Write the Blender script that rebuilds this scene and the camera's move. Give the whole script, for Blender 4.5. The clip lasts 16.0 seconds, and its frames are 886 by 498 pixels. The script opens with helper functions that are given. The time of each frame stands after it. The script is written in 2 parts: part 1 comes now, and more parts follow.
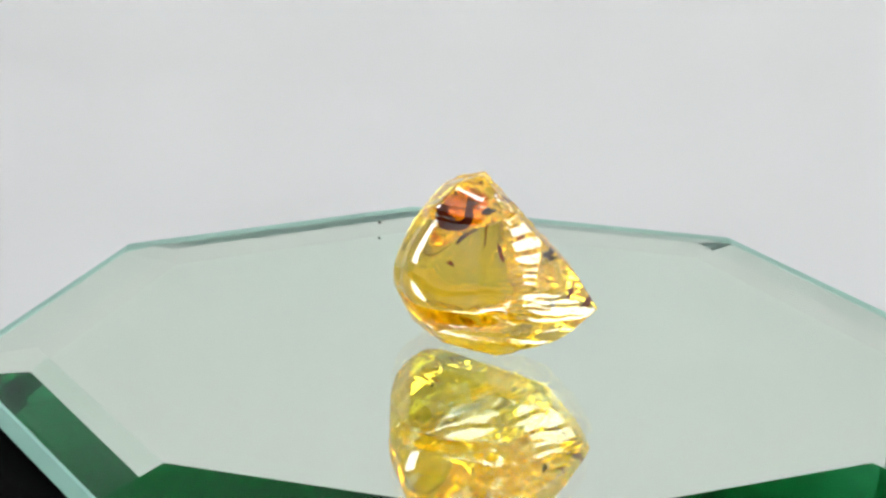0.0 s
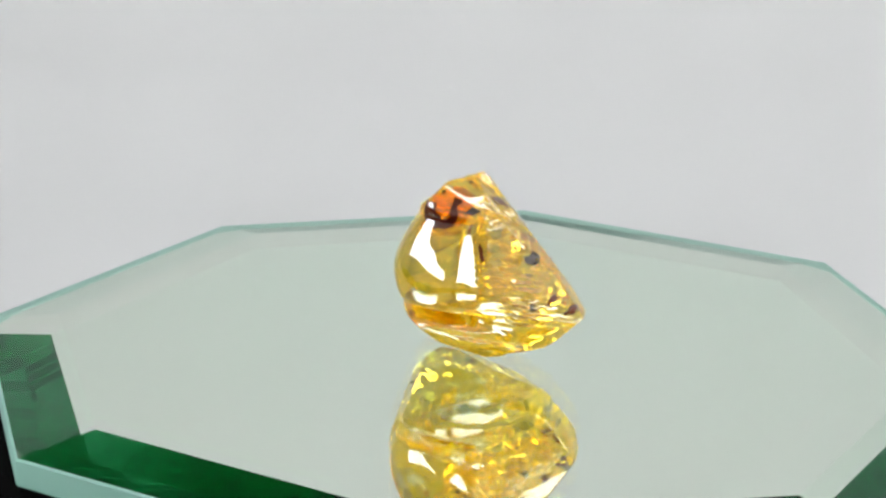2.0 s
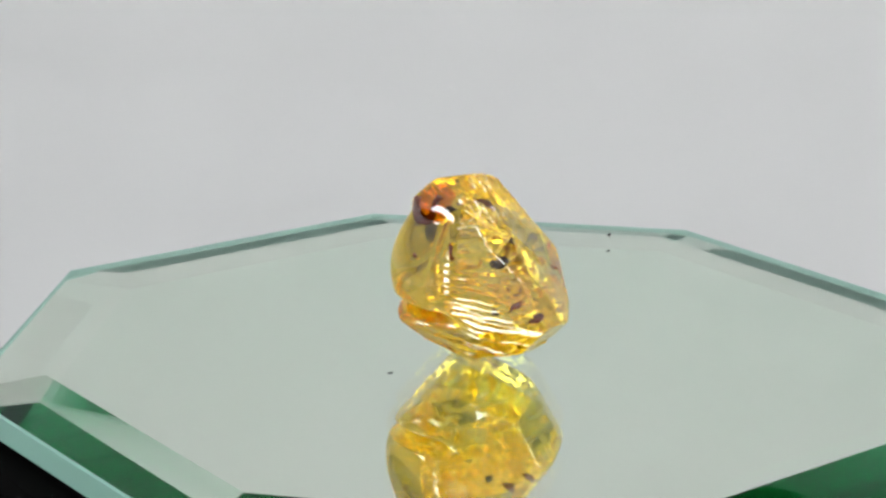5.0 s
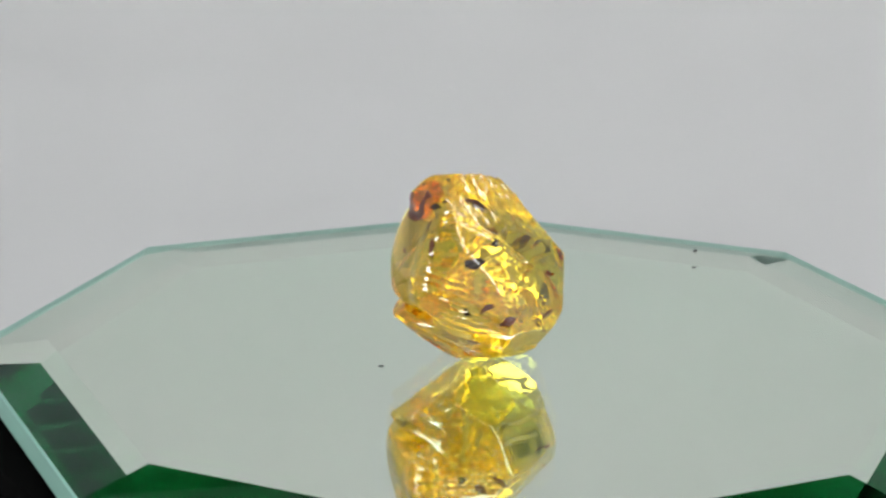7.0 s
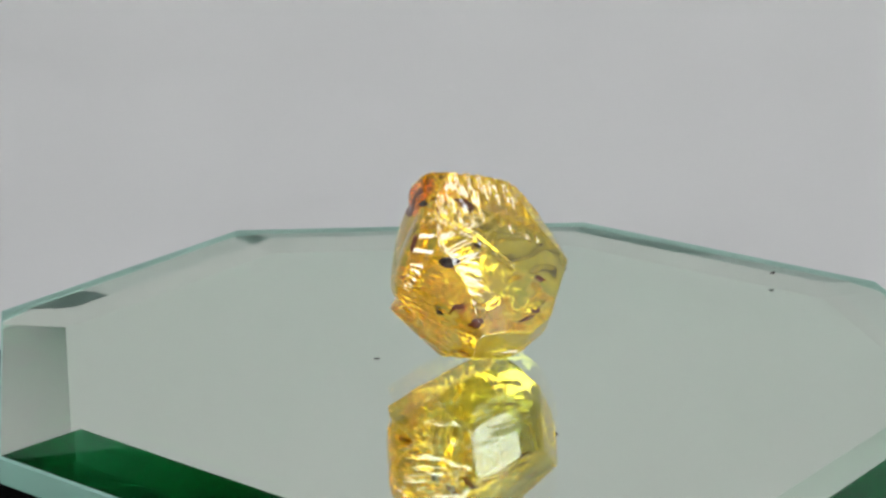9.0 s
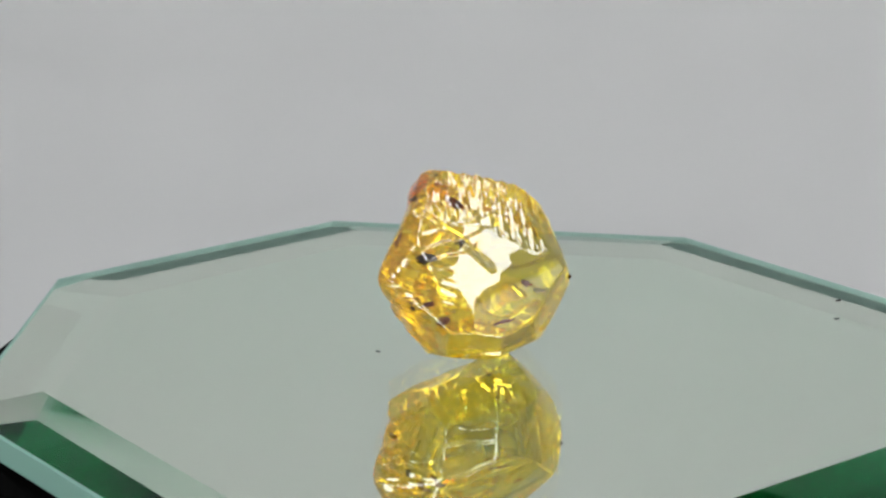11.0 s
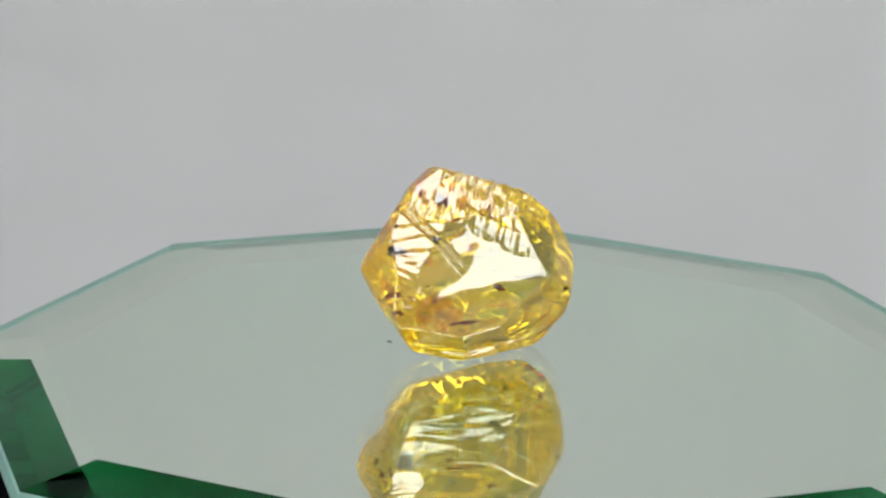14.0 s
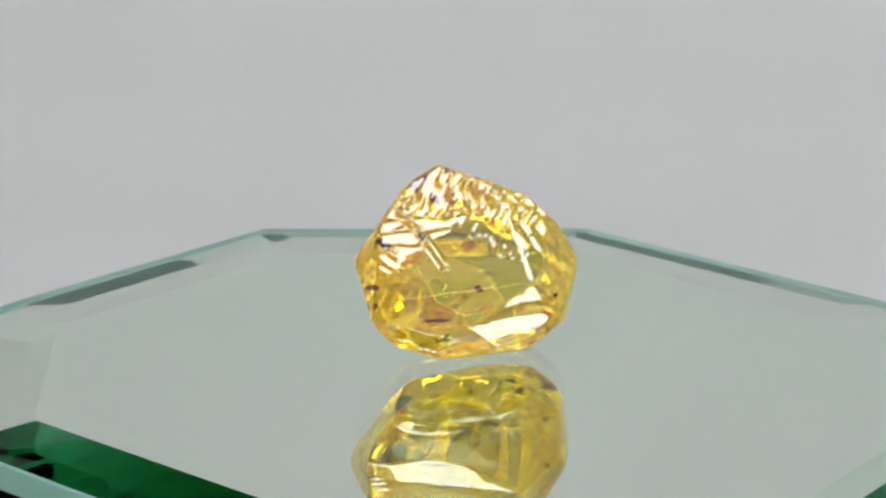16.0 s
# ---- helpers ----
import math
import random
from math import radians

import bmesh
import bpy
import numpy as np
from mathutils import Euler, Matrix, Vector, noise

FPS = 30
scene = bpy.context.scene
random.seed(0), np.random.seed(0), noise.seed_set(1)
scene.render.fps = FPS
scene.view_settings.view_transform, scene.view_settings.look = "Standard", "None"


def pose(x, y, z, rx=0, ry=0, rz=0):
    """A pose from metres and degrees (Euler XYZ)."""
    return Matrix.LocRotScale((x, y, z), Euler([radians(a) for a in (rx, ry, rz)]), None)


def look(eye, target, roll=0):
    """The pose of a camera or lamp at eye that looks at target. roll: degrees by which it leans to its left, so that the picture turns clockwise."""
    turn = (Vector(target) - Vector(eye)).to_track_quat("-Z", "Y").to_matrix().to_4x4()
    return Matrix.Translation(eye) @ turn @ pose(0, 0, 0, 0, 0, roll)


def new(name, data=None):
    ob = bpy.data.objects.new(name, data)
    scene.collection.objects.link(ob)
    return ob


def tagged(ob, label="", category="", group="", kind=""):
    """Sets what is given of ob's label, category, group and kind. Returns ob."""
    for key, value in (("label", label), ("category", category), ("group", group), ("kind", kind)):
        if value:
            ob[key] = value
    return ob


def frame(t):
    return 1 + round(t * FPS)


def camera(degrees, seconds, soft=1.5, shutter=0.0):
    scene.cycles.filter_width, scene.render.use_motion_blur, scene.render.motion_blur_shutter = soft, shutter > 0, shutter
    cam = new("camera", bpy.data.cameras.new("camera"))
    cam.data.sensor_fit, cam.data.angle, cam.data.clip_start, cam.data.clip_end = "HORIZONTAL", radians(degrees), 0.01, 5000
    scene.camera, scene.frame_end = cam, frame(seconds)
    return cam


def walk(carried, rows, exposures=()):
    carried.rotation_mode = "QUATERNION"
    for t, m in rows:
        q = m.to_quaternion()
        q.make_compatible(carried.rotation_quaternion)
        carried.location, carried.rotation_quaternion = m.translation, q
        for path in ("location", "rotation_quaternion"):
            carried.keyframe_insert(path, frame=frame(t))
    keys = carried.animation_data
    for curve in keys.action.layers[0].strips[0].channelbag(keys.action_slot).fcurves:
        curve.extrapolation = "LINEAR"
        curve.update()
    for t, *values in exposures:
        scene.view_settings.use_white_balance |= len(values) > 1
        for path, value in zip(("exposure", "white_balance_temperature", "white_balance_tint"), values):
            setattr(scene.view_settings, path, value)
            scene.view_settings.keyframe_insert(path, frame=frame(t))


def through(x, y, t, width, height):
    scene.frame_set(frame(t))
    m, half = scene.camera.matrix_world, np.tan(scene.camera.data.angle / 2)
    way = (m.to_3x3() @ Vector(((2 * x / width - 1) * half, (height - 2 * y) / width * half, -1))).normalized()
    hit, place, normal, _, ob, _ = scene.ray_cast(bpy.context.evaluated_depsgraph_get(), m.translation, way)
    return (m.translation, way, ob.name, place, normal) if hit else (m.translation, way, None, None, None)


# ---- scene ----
U = 0.21
TURN = -7.028          # degrees a second, clockwise from above
SECONDS = 16.0
PLATE_TOP = 0.060
THICK = 0.0036

# the camera stands still
EYE = Vector((-0.0113 * U, -U, PLATE_TOP + 0.3523 * U))
PITCH = radians(-16.976)
cam = camera(21.545, SECONDS, soft=2.5)
stand = look(EYE, EYE + Vector((0, math.cos(PITCH), math.sin(PITCH))), 1.867)
walk(cam, [(0.0, stand), (SECONDS, stand)],
     exposures=[(0.0, 0.0), (1.5, -0.05), (3.5, -0.14), (7.0, -0.39), (9.0, -0.55), (12.5, -0.57), (14.5, -0.50), (16.0, -0.43)])

# light crosses the thick glass many times
scene.cycles.max_bounces, scene.cycles.glossy_bounces, scene.cycles.transmission_bounces = 48, 48, 48

# ---- light ----
world = bpy.data.worlds.new("room")
scene.world = world
world.use_nodes = True
world.node_tree.nodes["Background"].inputs[0].default_value = (0.93, 0.97, 1.0, 1)
world.node_tree.nodes["Background"].inputs[1].default_value = 0.10


def area(name, eye, target, w, h, watts, colour, spread=180):
    data = bpy.data.lights.new(name, "AREA")
    data.shape, data.size, data.size_y, data.energy, data.color = "RECTANGLE", w, h, watts, colour
    data.spread = radians(spread)
    ob = new(name, data)
    ob.matrix_world = look(eye, target)
    return ob


area("lamp_light", (-0.44, -0.09, 0.17), (0, 0, 0.08), 0.15, 0.21, 1.05, (0.97, 0.98, 1.0))
area("ceiling_panel_light", (0.34, -0.10, 0.470), (0.34, -0.099, 0.0), 0.28, 0.28, 1.95, (1.0, 1.0, 0.99))
area("ceiling_panel_light", (-0.066, -0.09, 0.470), (-0.066, -0.089, 0.0), 0.228, 0.18, 1.05, (1.0, 1.0, 0.99))
# added fill with no seen source; brightens the sweep, narrow to miss the stone
area("backdrop_fill_light", (0.0, -0.32, 0.455), (0, 0.50, 0.29), 0.60, 0.04, 1.15, (1.0, 0.968, 0.945), 80)


# ---- materials ----
def mat(name):
    m = bpy.data.materials.new(name)
    m.use_nodes = True
    nt = m.node_tree
    return m, nt, nt.nodes["Principled BSDF"]


def noise_ramp(nt, scale, a, b, lo=0.3, hi=0.7, detail=5.0):
    co = nt.nodes.new("ShaderNodeTexCoord")
    n = nt.nodes.new("ShaderNodeTexNoise")
    n.inputs["Scale"].default_value, n.inputs["Detail"].default_value = scale, detail
    nt.links.new(co.outputs["Object"], n.inputs["Vector"])
    r = nt.nodes.new("ShaderNodeValToRGB")
    r.color_ramp.elements[0].position, r.color_ramp.elements[1].position = lo, hi
    r.color_ramp.elements[0].color, r.color_ramp.elements[1].color = (*a, 1), (*b, 1)
    nt.links.new(n.outputs["Fac"], r.inputs[0])
    return n, r


def plain(name, a, b, rough, scale=40.0, bump=0.0, metal=0.0):
    m, nt, bs = mat(name)
    n, r = noise_ramp(nt, scale, a, b)
    nt.links.new(r.outputs[0], bs.inputs["Base Color"])
    bs.inputs["Roughness"].default_value, bs.inputs["Metallic"].default_value = rough, metal
    if bump:
        bp = nt.nodes.new("ShaderNodeBump")
        bp.inputs["Strength"].default_value, bp.inputs["Distance"].default_value = bump, 0.0005
        nt.links.new(n.outputs["Fac"], bp.inputs["Height"])
        nt.links.new(bp.outputs[0], bs.inputs["Normal"])
    return m


def crystal(name, through, gloss, ior, rough=0.0, haze=None, deep=None, zone=None):
    """Clear coloured stone: tinted refraction under a bright polish."""
    m = bpy.data.materials.new(name)
    m.use_nodes = True
    nt = m.node_tree
    nt.nodes.remove(nt.nodes["Principled BSDF"])
    fre, mix = nt.nodes.new("ShaderNodeFresnel"), nt.nodes.new("ShaderNodeMixShader")
    ref, glo = nt.nodes.new("ShaderNodeBsdfRefraction"), nt.nodes.new("ShaderNodeBsdfGlossy")
    fre.inputs["IOR"].default_value = ref.inputs["IOR"].default_value = ior
    glo.inputs["Roughness"].default_value = rough
    ref.inputs["Roughness"].default_value = rough if haze is None else haze
    glo.inputs["Color"].default_value = (*gloss, 1)
    if deep:
        # light held inside by total reflection takes on the stone's colour
        tone = nt.nodes.new("ShaderNodeValToRGB")
        tone.color_ramp.elements[0].position, tone.color_ramp.elements[1].position = 0.45, 0.98
        tone.color_ramp.elements[0].color, tone.color_ramp.elements[1].color = (*gloss, 1), (*deep, 1)
        nt.links.new(fre.outputs[0], tone.inputs[0])
        nt.links.new(tone.outputs[0], glo.inputs["Color"])
    # cloudy zones of deeper colour
    n, ramp = noise_ramp(nt, 160.0, through[0], through[1], 0.35, 0.65, 3.0)
    tint = ramp.outputs[0]
    if zone:
        # one end of the stone is of a deeper colour
        dot, ends, mixed = nt.nodes.new("ShaderNodeVectorMath"), nt.nodes.new("ShaderNodeMapRange"), nt.nodes.new("ShaderNodeMixRGB")
        dot.operation = "DOT_PRODUCT"
        dot.inputs[1].default_value = zone[0]
        ends.inputs["From Min"].default_value, ends.inputs["From Max"].default_value = zone[1]
        nt.links.new(n.inputs["Vector"].links[0].from_socket, dot.inputs[0])
        nt.links.new(dot.outputs["Value"], ends.inputs["Value"])
        nt.links.new(ends.outputs[0], mixed.inputs[0])
        nt.links.new(tint, mixed.inputs[1])
        mixed.inputs[2].default_value = (*zone[2], 1)
        tint = mixed.outputs[0]
    nt.links.new(tint, ref.inputs["Color"])
    nt.links.new(fre.outputs[0], mix.inputs[0])
    nt.links.new(ref.outputs[0], mix.inputs[1])
    nt.links.new(glo.outputs[0], mix.inputs[2])
    nt.links.new(mix.outputs[0], nt.nodes["Material Output"].inputs[0])
    return m


def ground_skin(m, colour, amount):
    """A finely ground surface that also scatters light, back and through."""
    nt = m.node_tree
    out = nt.nodes["Material Output"]
    tr, df = nt.nodes.new("ShaderNodeBsdfTranslucent"), nt.nodes.new("ShaderNodeBsdfDiffuse")
    both, mix = nt.nodes.new("ShaderNodeMixShader"), nt.nodes.new("ShaderNodeMixShader")
    tr.inputs["Color"].default_value = df.inputs["Color"].default_value = (*colour, 1)
    both.inputs[0].default_value, mix.inputs[0].default_value = 0.35, amount
    nt.links.new(tr.outputs[0], both.inputs[1])
    nt.links.new(df.outputs[0], both.inputs[2])
    nt.links.new(out.inputs[0].links[0].from_socket, mix.inputs[1])
    nt.links.new(both.outputs[0], mix.inputs[2])
    nt.links.new(mix.outputs[0], out.inputs[0])


PAPER = plain("white_paper", (0.772, 0.787, 0.793), (0.782, 0.794, 0.800), 1.0, 1800.0, 0.0)
BLACK = plain("black_plastic", (0.001, 0.001, 0.001), (0.002, 0.002, 0.002), 0.7, 90.0, 0.1)
BLACK.node_tree.nodes["Principled BSDF"].inputs["Specular IOR Level"].default_value = 0.02
CLOTH = plain("white_fabric", (0.78, 0.78, 0.79), (0.82, 0.82, 0.82), 0.95, 120.0, 0.2)
TABLE = plain("black_table", (0.002, 0.002, 0.002), (0.004, 0.004, 0.004), 0.6, 60.0, 0.1)
TABLE.node_tree.nodes["Principled BSDF"].inputs["Specular IOR Level"].default_value = 0.08
GLASS = crystal("float_glass", ((0.988, 1.0, 0.978), (0.992, 1.0, 0.984)), (0.55, 0.80, 0.71), 1.54)
EDGE = crystal("polished_glass_edge", ((0.93, 0.99, 0.96), (0.95, 1.0, 0.98)), (0.65, 0.87, 0.79), 1.54, 0.2)
ground_skin(EDGE, (0.52, 0.78, 0.73), 0.85)
SILVER, _nt, _bs = mat("silvering")
_bs.inputs["Base Color"].default_value = (1.0, 1.0, 0.96, 1)
_bs.inputs["Metallic"].default_value, _bs.inputs["Roughness"].default_value = 1.0, 0.0
RUST = plain("rust_stain", (0.28, 0.035, 0.004), (0.5, 0.10, 0.012), 0.5, 900.0)
DARK = plain("dark_grain", (0.02, 0.008, 0.004), (0.09, 0.03, 0.01), 0.5, 900.0)
for _m in (RUST, DARK):
    _m.node_tree.nodes["Principled BSDF"].inputs["Specular IOR Level"].default_value = 0.0
ORANGE, _nt, _bs = mat("orange_stain")
_nt.nodes.remove(_bs)
_tr = _nt.nodes.new("ShaderNodeBsdfTransparent")
_n, _ramp = noise_ramp(_nt, 700.0, (0.95, 0.58, 0.10), (0.98, 0.72, 0.22), 0.35, 0.65, 3.0)
_nt.links.new(_ramp.outputs[0], _tr.inputs["Color"])
_nt.links.new(_tr.outputs[0], _nt.nodes["Material Output"].inputs[0])
DUST = plain("dark_dust", (0.02, 0.02, 0.02), (0.05, 0.05, 0.045), 0.8, 900.0)


GEM = crystal("yellow_gem", ((0.96, 0.852, 0.24), (0.97, 0.892, 0.36)), (0.99, 1.0, 0.985), 2.1, 0.02, 0.02, (0.99, 0.966, 0.74),
              ((-0.35, -0.93, 0.1), (-0.002, 0.008), (0.965, 0.70, 0.09)))


# ---- mesh helpers ----
def mesh_of(bm, name, mats, smooth=False):
    me = bpy.data.meshes.new(name)
    bm.normal_update()
    bm.to_mesh(me)
    bm.free()
    for m in mats:
        me.materials.append(m)
    if smooth:
        for f in me.polygons:
            f.use_smooth = True
    return me


def part(name, bm, material, parent, label="", smooth=False):
    ob = new(name, mesh_of(bm, name, [material], smooth))
    ob.parent = parent
    return tagged(ob, label)


def prism(bm, ring, z0, z1):
    lo = [bm.verts.new((x, y, z0)) for x, y in ring]
    hi = [bm.verts.new((x, y, z1)) for x, y in ring]
    bm.faces.new(lo[::-1])
    bm.faces.new(hi)
    n = len(ring)
    for i in range(n):
        bm.faces.new((lo[i], lo[(i + 1) % n], hi[(i + 1) % n], hi[i]))


def lathe(bm, profile, n=64):
    rings = [[bm.verts.new((r * math.cos(2 * math.pi * i / n), r * math.sin(2 * math.pi * i / n), z)) for i in range(n)]
             for r, z in profile]
    for a, b in zip(rings, rings[1:]):
        for i in range(n):
            bm.faces.new((a[i], a[(i + 1) % n], b[(i + 1) % n], b[i]))
    bm.faces.new(rings[0][::-1])
    bm.faces.new(rings[-1])


# ---- setting: a white sweep ----
def backdrop():
    bm = bmesh.new()
    prof = [(-0.06 + 0.02 * i, 0.0) for i in range(7)] + [(0.08 + 0.42 * math.sin(a), 0.42 - 0.42 * math.cos(a)) for a in
                            [math.pi / 2 * i / 160 for i in range(161)]] + [(0.50, 0.44 + 0.02 * i) for i in range(3)]
    rows = [[bm.verts.new((-0.52 + 1.04 * k / 24, y, z)) for y, z in prof] for k in range(25)]
    for a, b in zip(rows, rows[1:]):
        for i in range(len(prof) - 1):
            bm.faces.new((a[i], b[i], b[i + 1], a[i + 1]))
    bmesh.ops.solidify(bm, geom=bm.faces[:], thickness=0.0006)
    ob = new("backdrop", mesh_of(bm, "backdrop", [PAPER], True))
    return tagged(ob, "seamless white paper sweep behind the turntable", "backdrop", kind="structure")


backdrop()


def wall(name, x0, x1, y0, y1, z0, z1, m, label):
    bm = bmesh.new()
    prism(bm, [(x0, y0), (x1, y0), (x1, y1), (x0, y1)], z0, z1)
    tagged(new(name, mesh_of(bm, name, [m])), label, "tent", kind="structure")


wall("wall_left", -0.54, -0.53, -0.40, 0.52, 0.0, 0.48, CLOTH, "white fabric side of the light tent")
wall("wall_right", 0.53, 0.54, -0.40, 0.52, 0.0, 0.48, CLOTH, "white fabric side of the light tent")
wall("ceiling", -0.54, 0.54, -0.41, 0.52, 0.48, 0.49, CLOTH, "white fabric roof of the light tent")
# added out of view behind the camera, to close in reflections and bounced light
wall("bounce_wall_front", -0.54, 0.54, -0.41, -0.40, 0.0, 0.48, CLOTH, "unseen white fabric wall added to close the front for bounced light")
wall("table", -0.60, 0.60, -0.50, 0.60, -0.03, -0.001, TABLE, "black table top under the white sweep")


# ---- turntable ----
def turntable():
    root = tagged(new("turntable"), "black plastic motorised turntable under the mirror", "turntable")
    bm = bmesh.new()
    lathe(bm, [(0.052, 0.0), (0.056, 0.004), (0.056, 0.030), (0.053, 0.034)])
    part("base", bm, BLACK, root)
    bm = bmesh.new()
    z1 = PLATE_TOP - THICK - 0.0006
    lathe(bm, [(0.046, 0.036), (0.0475, 0.0375), (0.0475, z1 - 0.001), (0.0465, z1)])
    platter = part("platter", bm, BLACK, root)
    return root, platter


# ---- bevelled mirror ----
CX, CY = 0.0057 * U, 0.0107 * U
R_IN, R_OUT, PHASE = 0.2027 * U, 0.2388 * U, 231.94
BEND = (-0.20, 0.21, -1.81, -2.11, 3.44, 1.19, -1.84, 1.02)
GROW = (-0.0019, 0.0006, 0.0051, -0.0043, 0.0030, 0.0037, -0.0025, -0.0036)
BEVEL_DROP = 0.00104


def octagon(r, more=0.0):
    ring = []
    for i in range(8):
        a = radians(PHASE + 45 * i + BEND[i])
        q = r + GROW[i] * U + more
        ring.append((CX + q * math.cos(a), CY + q * math.sin(a)))
    return ring


def mirror():
    bm = bmesh.new()
    rings = []
    for r, z in ((R_OUT - 0.0002, -THICK), (R_OUT, -THICK + 0.0002), (R_OUT, -BEVEL_DROP - 0.0002),
                 (R_OUT - 0.0002, -BEVEL_DROP), (R_IN, 0.0)):
        rings.append([bm.verts.new((x, y, z)) for x, y in octagon(r)])
    bot = bm.faces.new(rings[0][::-1])
    bot.material_index = 1
    bm.faces.new(rings[-1])
    for k, (a, b) in enumerate(zip(rings, rings[1:])):
        for i in range(8):
            f = bm.faces.new((a[i], a[(i + 1) % 8], b[(i + 1) % 8], b[i]))
            f.material_index = 2 if k < 3 else 0
    plate = new("mirror", mesh_of(bm, "mirror", [GLASS, SILVER, EDGE]))
    bm = bmesh.new()
    prism(bm, octagon(R_OUT - 0.0003), -THICK - 0.0005, -THICK - 0.00005)
    part("backing", bm, BLACK, plate, "dark painted back of the mirror")
    return tagged(plate, "octagonal mirror of thick greenish glass with slanted edges", "mirror")


# ---- gemstone: a block cut by planes (azimuth, elevation, distance in mm) ----
GEM_C = (1.016, 0.326, 8.4)
CUTS = ((-179, 0, 7.98), (-27, -72, 8.33), (-101, 20, 8.9), (90, -18, 10.08), (160, 40, 7.51),
        (-153, -48, 7.68), (-66, -36, 8.9), (39, -35, 8.6), (85, 27, 8.27), (-124, 10, 8.06), (89, -46, 9.41),
        (-78, 32, 8.98), (174, 21, 7.28), (-93, -42, 8.25), (146, 69, 8.31), (46, -67, 8.2), 
        (-168, -27, 7.77), (4, -45, 9.45), (-180, 42, 7.71), (106, -11, 10.1), (-124, -66, 7.9),
        (-60, -16, 9.95), (63, 43, 7.19), (-105, 26, 8.5), (-114, -2, 8.2),
        (-78, -33, 8.54), (0, -90, 8.4), (-85, 56, 9.7),
        (5, 46, 6.7), (8, 33, 7.35), (25, 38, 5.75), (27, 27, 6.5), (62, 41, 7.05), (57, -16, 8.0), (-45, 22, 9.75))


def smoothstep(a, b, x):
    t = np.clip((x - a) / (b - a), 0.0, 1.0)
    return t * t * (3 - 2 * t)


def back_cuts():
    """Small flat breaks on the far side of the stone, a little inside its hull."""
    rnd = random.Random(5)
    hull = [(np.array((math.cos(radians(a)) * math.cos(radians(e)), math.sin(radians(a)) * math.cos(radians(e)), math.sin(radians(e)))), q)
            for a, e, q in CUTS]
    ways = np.array([[rnd.gauss(0, 1) for _ in range(3)] for _ in range(3000)])
    ways /= np.linalg.norm(ways, axis=1)[:, None]
    reach = np.min([np.where(ways @ n > 0.12, q / np.maximum(ways @ n, 0.12), 60.0) for n, q in hull], axis=0)
    rim = ways * reach[:, None]
    made = []
    for k in range(34):
        az, el = rnd.uniform(70, 172), rnd.uniform(-50, 50)
        a, e = radians(az), radians(el)
        n = np.array((math.cos(a) * math.cos(e), math.sin(a) * math.cos(e), math.sin(e)))
        made.append((az, el, float((rim @ n).max()) - rnd.uniform(0.10, 0.40)))
    return tuple(made)


CUTS += back_cuts()


def gem_shape(d):
    """Distance in mm from the stone's middle along the unit directions d."""
    r = np.full((len(d), len(CUTS)), 60.0)
    for k, (az, el, dist) in enumerate(CUTS):
        a, e = radians(az), radians(el)
        c = d @ np.array((math.cos(a) * math.cos(e), math.sin(a) * math.cos(e), math.sin(e)))
        r[:, k] = np.where(c > 0.12, dist / np.maximum(c, 0.12), 60.0)
    # the side of the smooth skin is rounder than the cut faces
    az = np.degrees(np.arctan2(d[:, 1], d[:, 0]))
    el = np.degrees(np.arcsin(np.clip(d[:, 2], -1, 1)))
    skin = smoothstep(-54, -92, az) * smoothstep(-186, -154, az) * smoothstep(-30, -15, el) * smoothstep(54, 40, el)
    under = smoothstep(-8, -30, el) * (1 - skin)
    sharp = 11.0 ** (1 - skin ** 0.6) - 5.0 * under
    low = r.min(1)
    soft = low - np.log(np.exp(-(r - low[:, None]) * sharp[:, None]).sum(1)) / sharp
    soft += 0.03 + 0.52 * skin ** 0.8 + 0.15 * under
    return np.minimum(soft, low + 0.1 + 0.8 * skin), az, el, skin


def flake(rx, ry, rz, seed, rough=0.35):
    bm = bmesh.new()
    bmesh.ops.create_icosphere(bm, subdivisions=3, radius=1.0)
    for v in bm.verts:
        k = 1 + rough * noise.noise(v.co * 1.7 + Vector((seed, 0, 0))) + 0.5 * rough * noise.noise(v.co * 4.3 + Vector((0, seed, 0)))
        v.co = Vector((v.co.x * rx, v.co.y * ry, v.co.z * rz)) * k * 0.001
    return bm


def skin_place(p, turn, x, up, deep):
    """The place deep mm behind the skin that faces the front after the turn, at x mm across and up mm high."""
    a = radians(turn)
    q = p * 1000.0
    qx = q[:, 0] * math.cos(a) + q[:, 1] * math.sin(a)
    qy = -q[:, 0] * math.sin(a) + q[:, 1] * math.cos(a)
    high = q[:, 2] + 0.305 * qy
    off = np.hypot(qx - x, high - up)
    near = off < 0.25
    if not near.any():
        # past the outline: fall back to the nearest place inside it
        j = off.argmin()
        x, up, near = 0.92 * qx[j], high[j] - 0.2, off < off[j] + 0.2
    y = qy[near].min() + deep
    z = up - 0.305 * y
    return Vector((x * math.cos(a) - y * math.sin(a), x * math.sin(a) + y * math.cos(a), z)) * 0.001


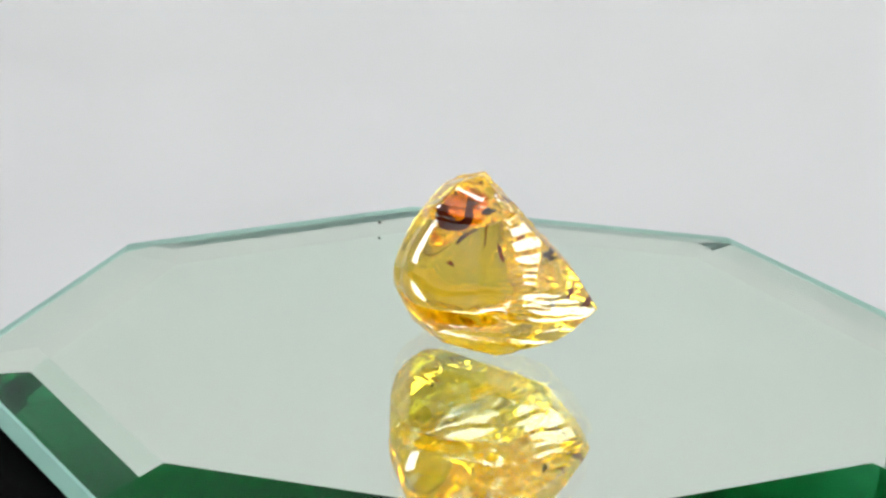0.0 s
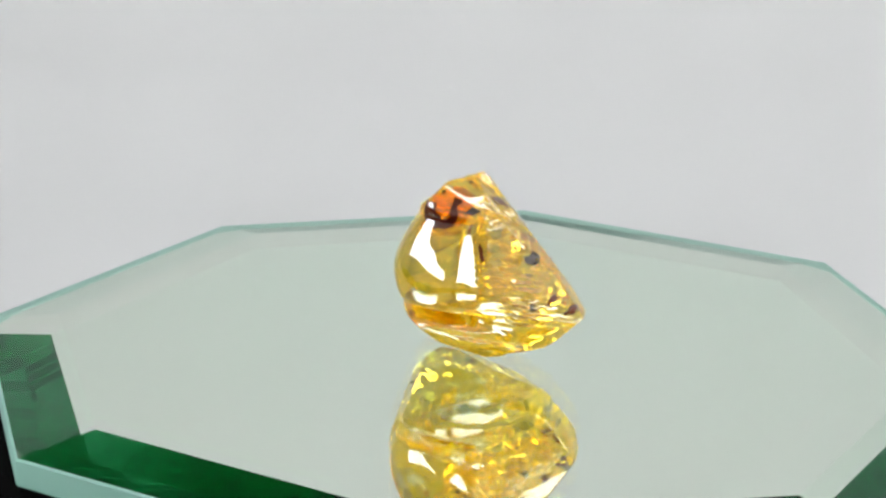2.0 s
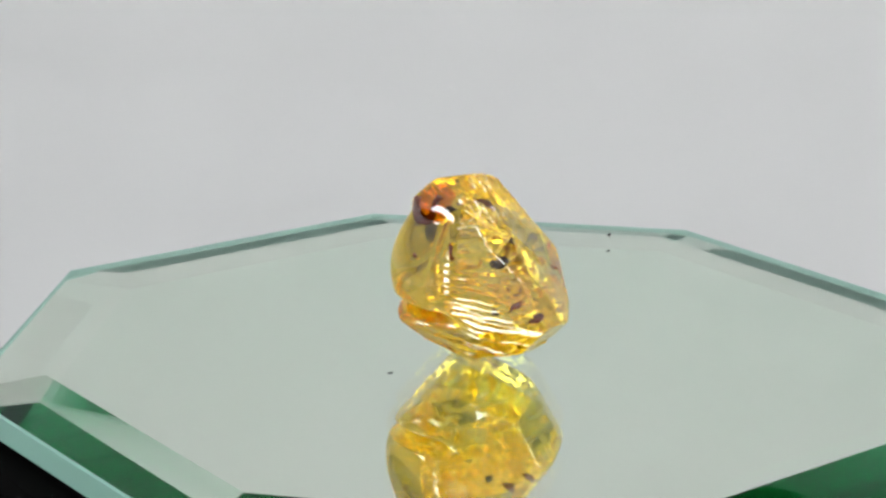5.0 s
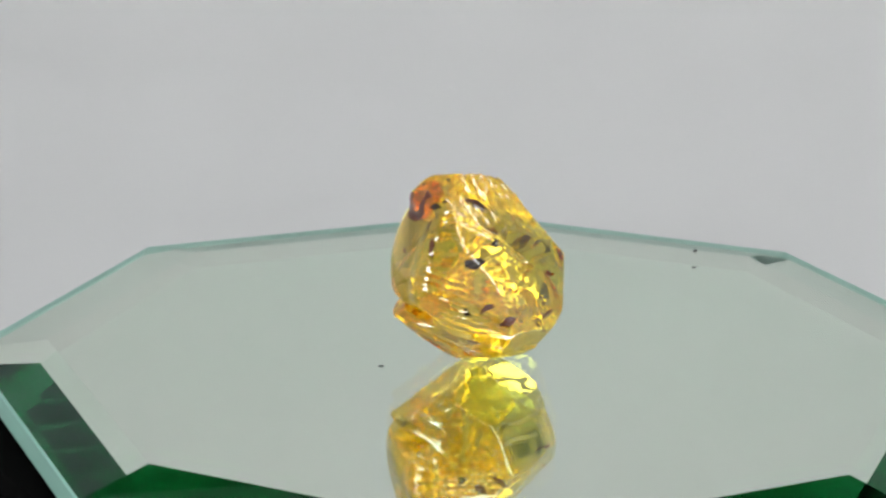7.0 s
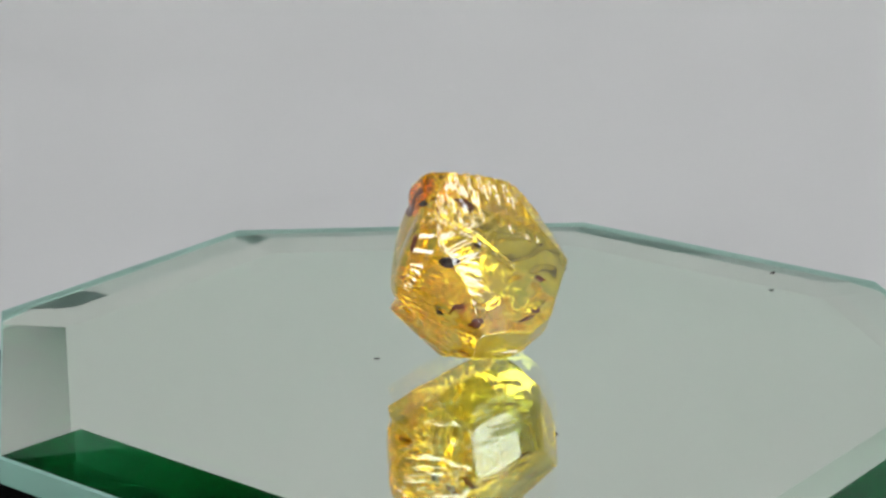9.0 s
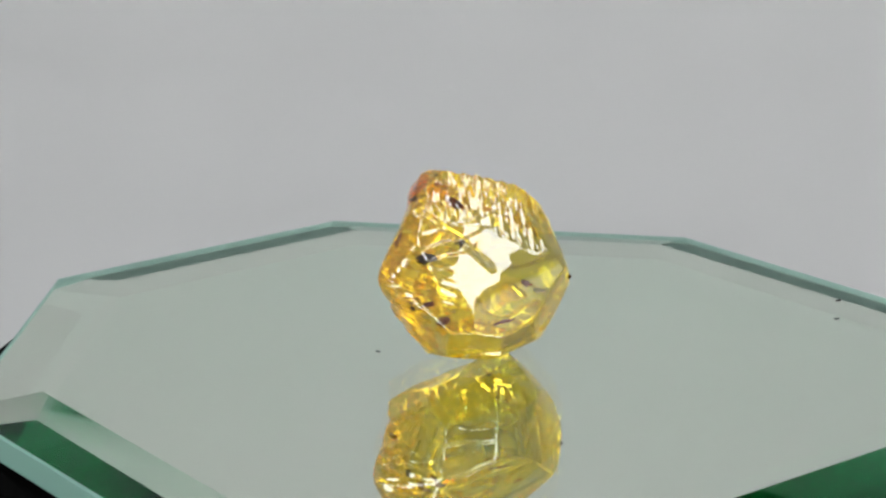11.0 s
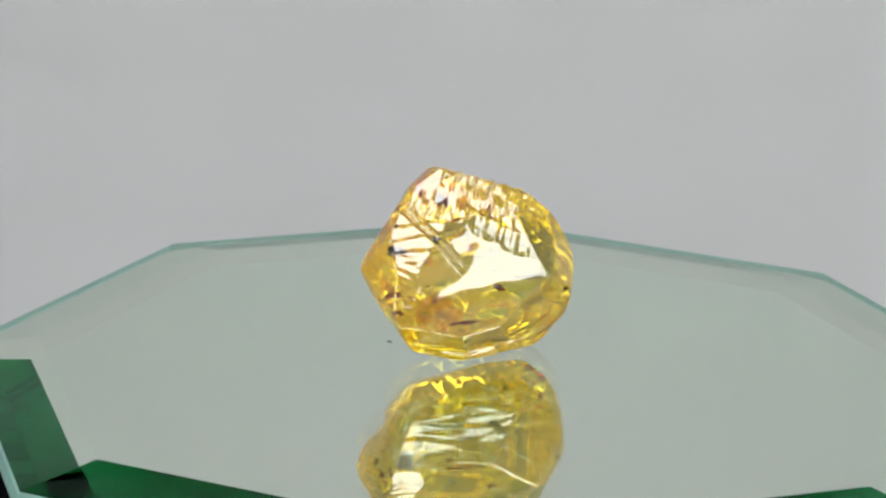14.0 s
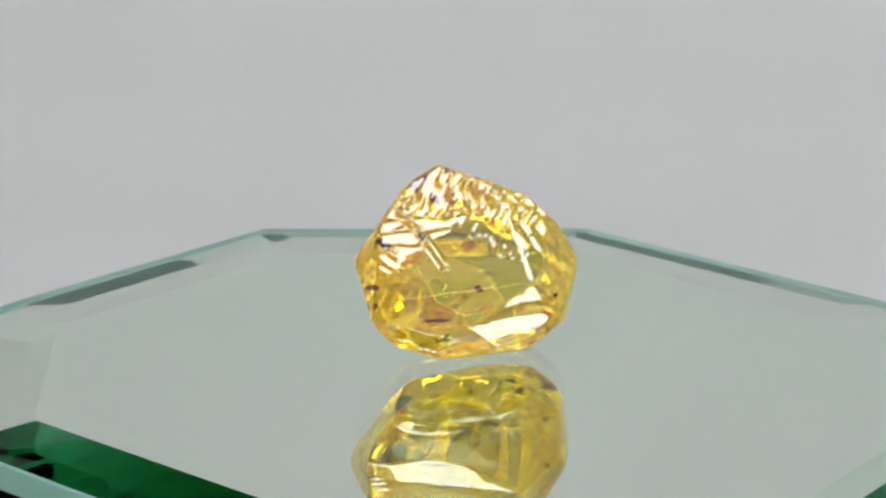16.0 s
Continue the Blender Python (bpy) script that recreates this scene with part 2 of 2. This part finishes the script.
def skin_sheet(p, turn, rows, deep, thick):
    """A thin closed sheet that follows the skin from within; rows of (across, up) places."""
    bm = bmesh.new()
    front = [[bm.verts.new(skin_place(p, turn, x, up, deep)) for x, up in row] for row in rows]
    back = [[bm.verts.new(skin_place(p, turn, x, up, deep + thick)) for x, up in row] for row in rows]
    for i in range(len(rows) - 1):
        for j in range(len(rows[0]) - 1):
            bm.faces.new((front[i][j], front[i][j + 1], front[i + 1][j + 1], front[i + 1][j]))
            bm.faces.new((back[i][j], back[i + 1][j], back[i + 1][j + 1], back[i][j + 1]))
    rim = [(0, j) for j in range(len(rows[0]))] + [(i, -1) for i in range(1, len(rows))]
    rim += [(-1, j) for j in range(len(rows[0]) - 2, -1, -1)] + [(i, 0) for i in range(len(rows) - 2, 0, -1)]
    for (a, b), (c, e) in zip(rim, rim[1:] + rim[:1]):
        bm.faces.new((front[c][e], front[a][b], back[a][b], back[c][e]))
    return bm


def inclusions(ob, p):
    """Rusty and dark grains inside the stone; places in mm."""
    # a curled stain: across, up, half width
    curl = ((-2.9, 14.2, 0.40), (-3.1, 13.3, 0.62), (-2.75, 12.6, 0.72), (-1.95, 12.15, 0.62), (-1.2, 12.25, 0.52), (-0.72, 12.9, 0.38),
            (-0.74, 13.9, 0.32), (-0.4, 14.6, 0.45))
    rows = []
    for i in range(len(curl) * 3 - 2):
        k, f = min(i // 3, len(curl) - 2), i / 3 - min(i // 3, len(curl) - 2)
        a, b = np.array(curl[k]), np.array(curl[k + 1])
        c, way = a + (b - a) * f, b - a
        side = np.array((-way[1], way[0])) / math.hypot(way[0], way[1])
        w = c[2] * (1 + 0.5 * noise.noise(Vector((i * 0.6, 3, 0))))
        rows.append([(c[0] + side[0] * w * j / 2, c[1] + side[1] * w * j / 2) for j in (-2, -1, 0, 1, 2)])
    part("rusty_inclusion", skin_sheet(p, 7.0, rows, 0.45, 0.15), RUST, ob, "rust-red curled stain inside the stone", True)
    rows = []
    for i in range(13):
        h = -1 + 2 * i / 12
        w = 1.95 * math.sqrt(max(0.04, 1 - h * h)) * (1 + 0.25 * noise.noise(Vector((i * 0.5, 7, 0))))
        rows.append([(-1.0 + 0.35 * h + w * (j / 4 - 1), 13.7 + 1.85 * h) for j in range(9)])
    part("orange_cloud", skin_sheet(p, 7.0, rows, 0.85, 0.25), ORANGE, ob, "orange tinted zone inside the stone", True)
    # grains: turn at which they face the front, place across and up, depth, size, height, lean
    grains = ((64.7, -1.8, 8.5, 1.3, 0.75, 0.32, 12, DARK), (64.7, 0.4, 10.2, 1.3, 0.35, 0.42, 35, DARK), 
              (64.7, -0.9, 4.4, 1.3, 0.6, 0.2, -12, RUST), (56.2, -1.0, 4.2, 1.4, 0.30, 0.42, 0, DARK),
              (56.2, 6.9, 7.4, 1.2, 0.60, 0.25, -10, RUST), (45.7, 0.6, 14.0, 1.4, 0.90, 0.45, 10, RUST), 
              (24.6, 0.1, 9.4, 1.8, 0.14, 0.75, -12, RUST), (24.6, -0.7, 11.3, 1.8, 0.10, 0.9, 12, RUST),
              (24.6, 0.0, 14.0, 0.9, 0.16, 0.14, 0, DARK), (24.6, 8.0, 4.0, 0.9, 0.5, 0.28, -15, RUST), (24.6, -0.6, 16.2, 0.7, 0.22, 0.14, 0, DARK),
              (7.0, -1.85, 15.2, 0.6, 0.14, 0.14, 0, DARK), (7.0, 1.0, 13.5, 0.8, 0.55, 0.22, -10, DARK), (7.0, -2.0, 8.6, 1.6, 0.35, 0.2, 20, RUST),
              (112.5, -2.8, 2.9, 1.0, 1.0, 0.16, -4, RUST), (112.5, 3.5, 9.0, 0.8, 0.14, 0.1, 0, DARK),
              (84.0, 9.6, 7.2, 0.7, 0.25, 0.2, 0, DARK))
    for k, (turn, x, up, deep, size, tall, lean, m) in enumerate(grains):
        g = part("dark_inclusion", flake(size, 0.4 * min(size, tall), tall, k * 3.1, 0.9), m, ob, "", True)
        g.matrix_basis = Matrix.Translation(skin_place(p, turn, x, up, deep)) @ pose(0, 0, 0, 0, 0, turn) @ pose(0, 0, 0, -20, lean, 0)


def gemstone():
    bm = bmesh.new()
    bmesh.ops.create_icosphere(bm, subdivisions=8, radius=1.0)
    me = mesh_of(bm, "gemstone", [GEM], True)
    n = len(me.vertices)
    flat = np.empty(n * 3)
    me.vertices.foreach_get("co", flat)
    d = flat.reshape(n, 3)
    d /= np.linalg.norm(d, axis=1)[:, None]
    r, az, el, skin = gem_shape(d)
    p = d * r[:, None]
    x, y, z = p.T
    wob = 0.5 * np.sin(0.9 * x + 0.6 * y) + 0.4 * np.sin(1.3 * y - 0.8 * z + 1.0) + 0.25 * np.sin(2.9 * x - 1.7 * z)
    # steps round the foot of the stone
    s = (z + 0.16 * x - 0.05 * y + 0.25 * wob) / 1.5
    saw = (s % 1.0)
    saw = np.where(saw < 0.75, saw / 0.75, (1 - saw) / 0.25)
    foot = smoothstep(-8.2, -7.4, z) * smoothstep(-3.2, -4.6, z + 0.12 * x)
    r = r + 0.11 * foot * (saw - 0.5) * (1 + 0.9 * np.sin(np.radians(az) * 5 + 2 * z))
    # a notch over the foot
    r = r - 0.45 * np.exp(-((z + 3.1) / 0.45) ** 2) * smoothstep(36, 16, np.abs(az + 103))
    # low terraces on the upper half of the broad face, flat treads with thin risers
    u = (z - 0.16 * y - 0.10 * x + 0.13 * wob + 0.06 * np.sin(1.9 * y + 1.1 * x)) / 1.15
    step = u % 1.0
    step = np.where(step < 0.76, 1 - step / 0.76, (step - 0.76) / 0.24)
    # towards the far end and the top they turn into ribs that run down the slope
    ribs = np.sin(2 * math.pi * (y + 0.18 * z + 0.25 * wob) / 1.3) + 0.45 * np.sin(2 * math.pi * (y - 0.1 * z) / 0.61 + 1.6 * wob)
    ribs = ribs * (0.65 + 0.5 * np.sin(1.7 * z + 0.8 * y)) + 0.4 * np.sin(2 * math.pi * (z + 0.3 * wob) / 1.7 + 2.0 * y)
    turned = np.maximum(smoothstep(-0.6, 1.6, y + 0.4 * wob), smoothstep(5.4, 6.4, z + 0.3 * wob))
    edge = np.interp(y, (-7.5, -2.8, -1.3, 0.2, 1.7, 3.7, 6.4), (2.2, 2.6, 3.6, 5.0, 4.2, 3.2, 2.2)) + 0.3 * wob
    side = np.interp(y, (-6.0, -3.0, 0.0, 4.0), (3.4, 2.4, 0.0, -1.2))
    crown = smoothstep(0.0, 0.4, z - edge) * smoothstep(side, side + 0.8, x + 0.25 * z) * smoothstep(7.2, 6.4, y)
    r = r + crown * ((1 - turned) * 0.10 * (step - 0.5) + turned * (0.05 + 0.05 * smoothstep(5.0, 6.5, z)) * ribs)
    # a double scored line across it
    p0, p1, out = np.array((2.6, -6.3, 5.9)), np.array((6.3, 0.2, 2.0)), np.array((0.75, 0.20, 0.63))
    q = d * r[:, None] - p0
    along = np.clip(q @ (p1 - p0) / ((p1 - p0) @ (p1 - p0)), 0, 1)
    q = q - along[:, None] * (p1 - p0)
    away = np.linalg.norm(q - (q @ out)[:, None] * out, axis=1)
    r = r - 0.17 * np.maximum(0.0, 1 - np.abs(away - 0.34) / 0.26) * (q @ out > -1.5)
    # ridges on the blunt end
    w = (z + 0.25 * y + 0.2 * wob) / 0.7
    blunt = smoothstep(32, 22, np.abs(az + 50)) * smoothstep(-3.8, -3.0, z) * smoothstep(3.6, 2.6, z)
    r = r + 0.14 * (0.6 + 0.5 * np.sin(1.3 * y + 0.7 * z)) * blunt * (np.abs(w % 1.0 - 0.5) - 0.25)
    # ribs running down from the top on the back
    v = np.sin(np.radians(az) * 25 + 0.9 * wob) * (0.6 + 0.4 * np.sin(np.radians(az) * 7))
    back = smoothstep(60, 38, np.abs(az - 130)) * smoothstep(2.0, 4.0, z) * smoothstep(8.4, 7.6, z)
    r = r + 0.10 * back * v
    # weak undulation everywhere else
    r = r + 0.008 * wob * (1 - foot)
    p = d * r[:, None] * 0.001 + np.array(GEM_C) * 0.001
    p[:, 2] = np.maximum(p[:, 2], 0.0)
    me.vertices.foreach_set("co", p.reshape(-1))
    me.update()
    ob = new("gemstone", me)
    inclusions(ob, p)
    return tagged(ob, "rough golden yellow transparent gemstone standing on the mirror", "gemstone")


# ---- dust on the glass: place in mm, length ----
def dust():
    made = []
    for k, (x, y, ln) in enumerate(((-3.0, -7.8, 0.26), (-9.6, 41.7, 0.36))):
        ob = new("dust_speck", mesh_of(flake(ln, 0.16, 0.10, 11 + k, 0.5), "dust_speck", [DUST], True))
        spot = pose(x * 0.001, y * 0.001, (0.00009, 0.00012 - THICK)[k == 0], 0, 0, 37 * k + 63)
        ob.data.transform(spot)
        made.append(tagged(ob, ("tiny dark speck under the glass of the mirror", "tiny dark speck of dust lying on the mirror")[k], "dust", "dust on the mirror"))
    return made


specks = dust()
table, platter = turntable()
plate = mirror()
gem = gemstone()


def motions():
    def turning(z):
        return [(0.5 * i, pose(0, 0, z, 0, 0, TURN * 0.5 * i)) for i in range(33)]
    walk(platter, turning(0.0))
    walk(plate, turning(PLATE_TOP))
    walk(gem, turning(PLATE_TOP + 0.00002))
    for speck in specks:
        walk(speck, turning(PLATE_TOP))


motions()
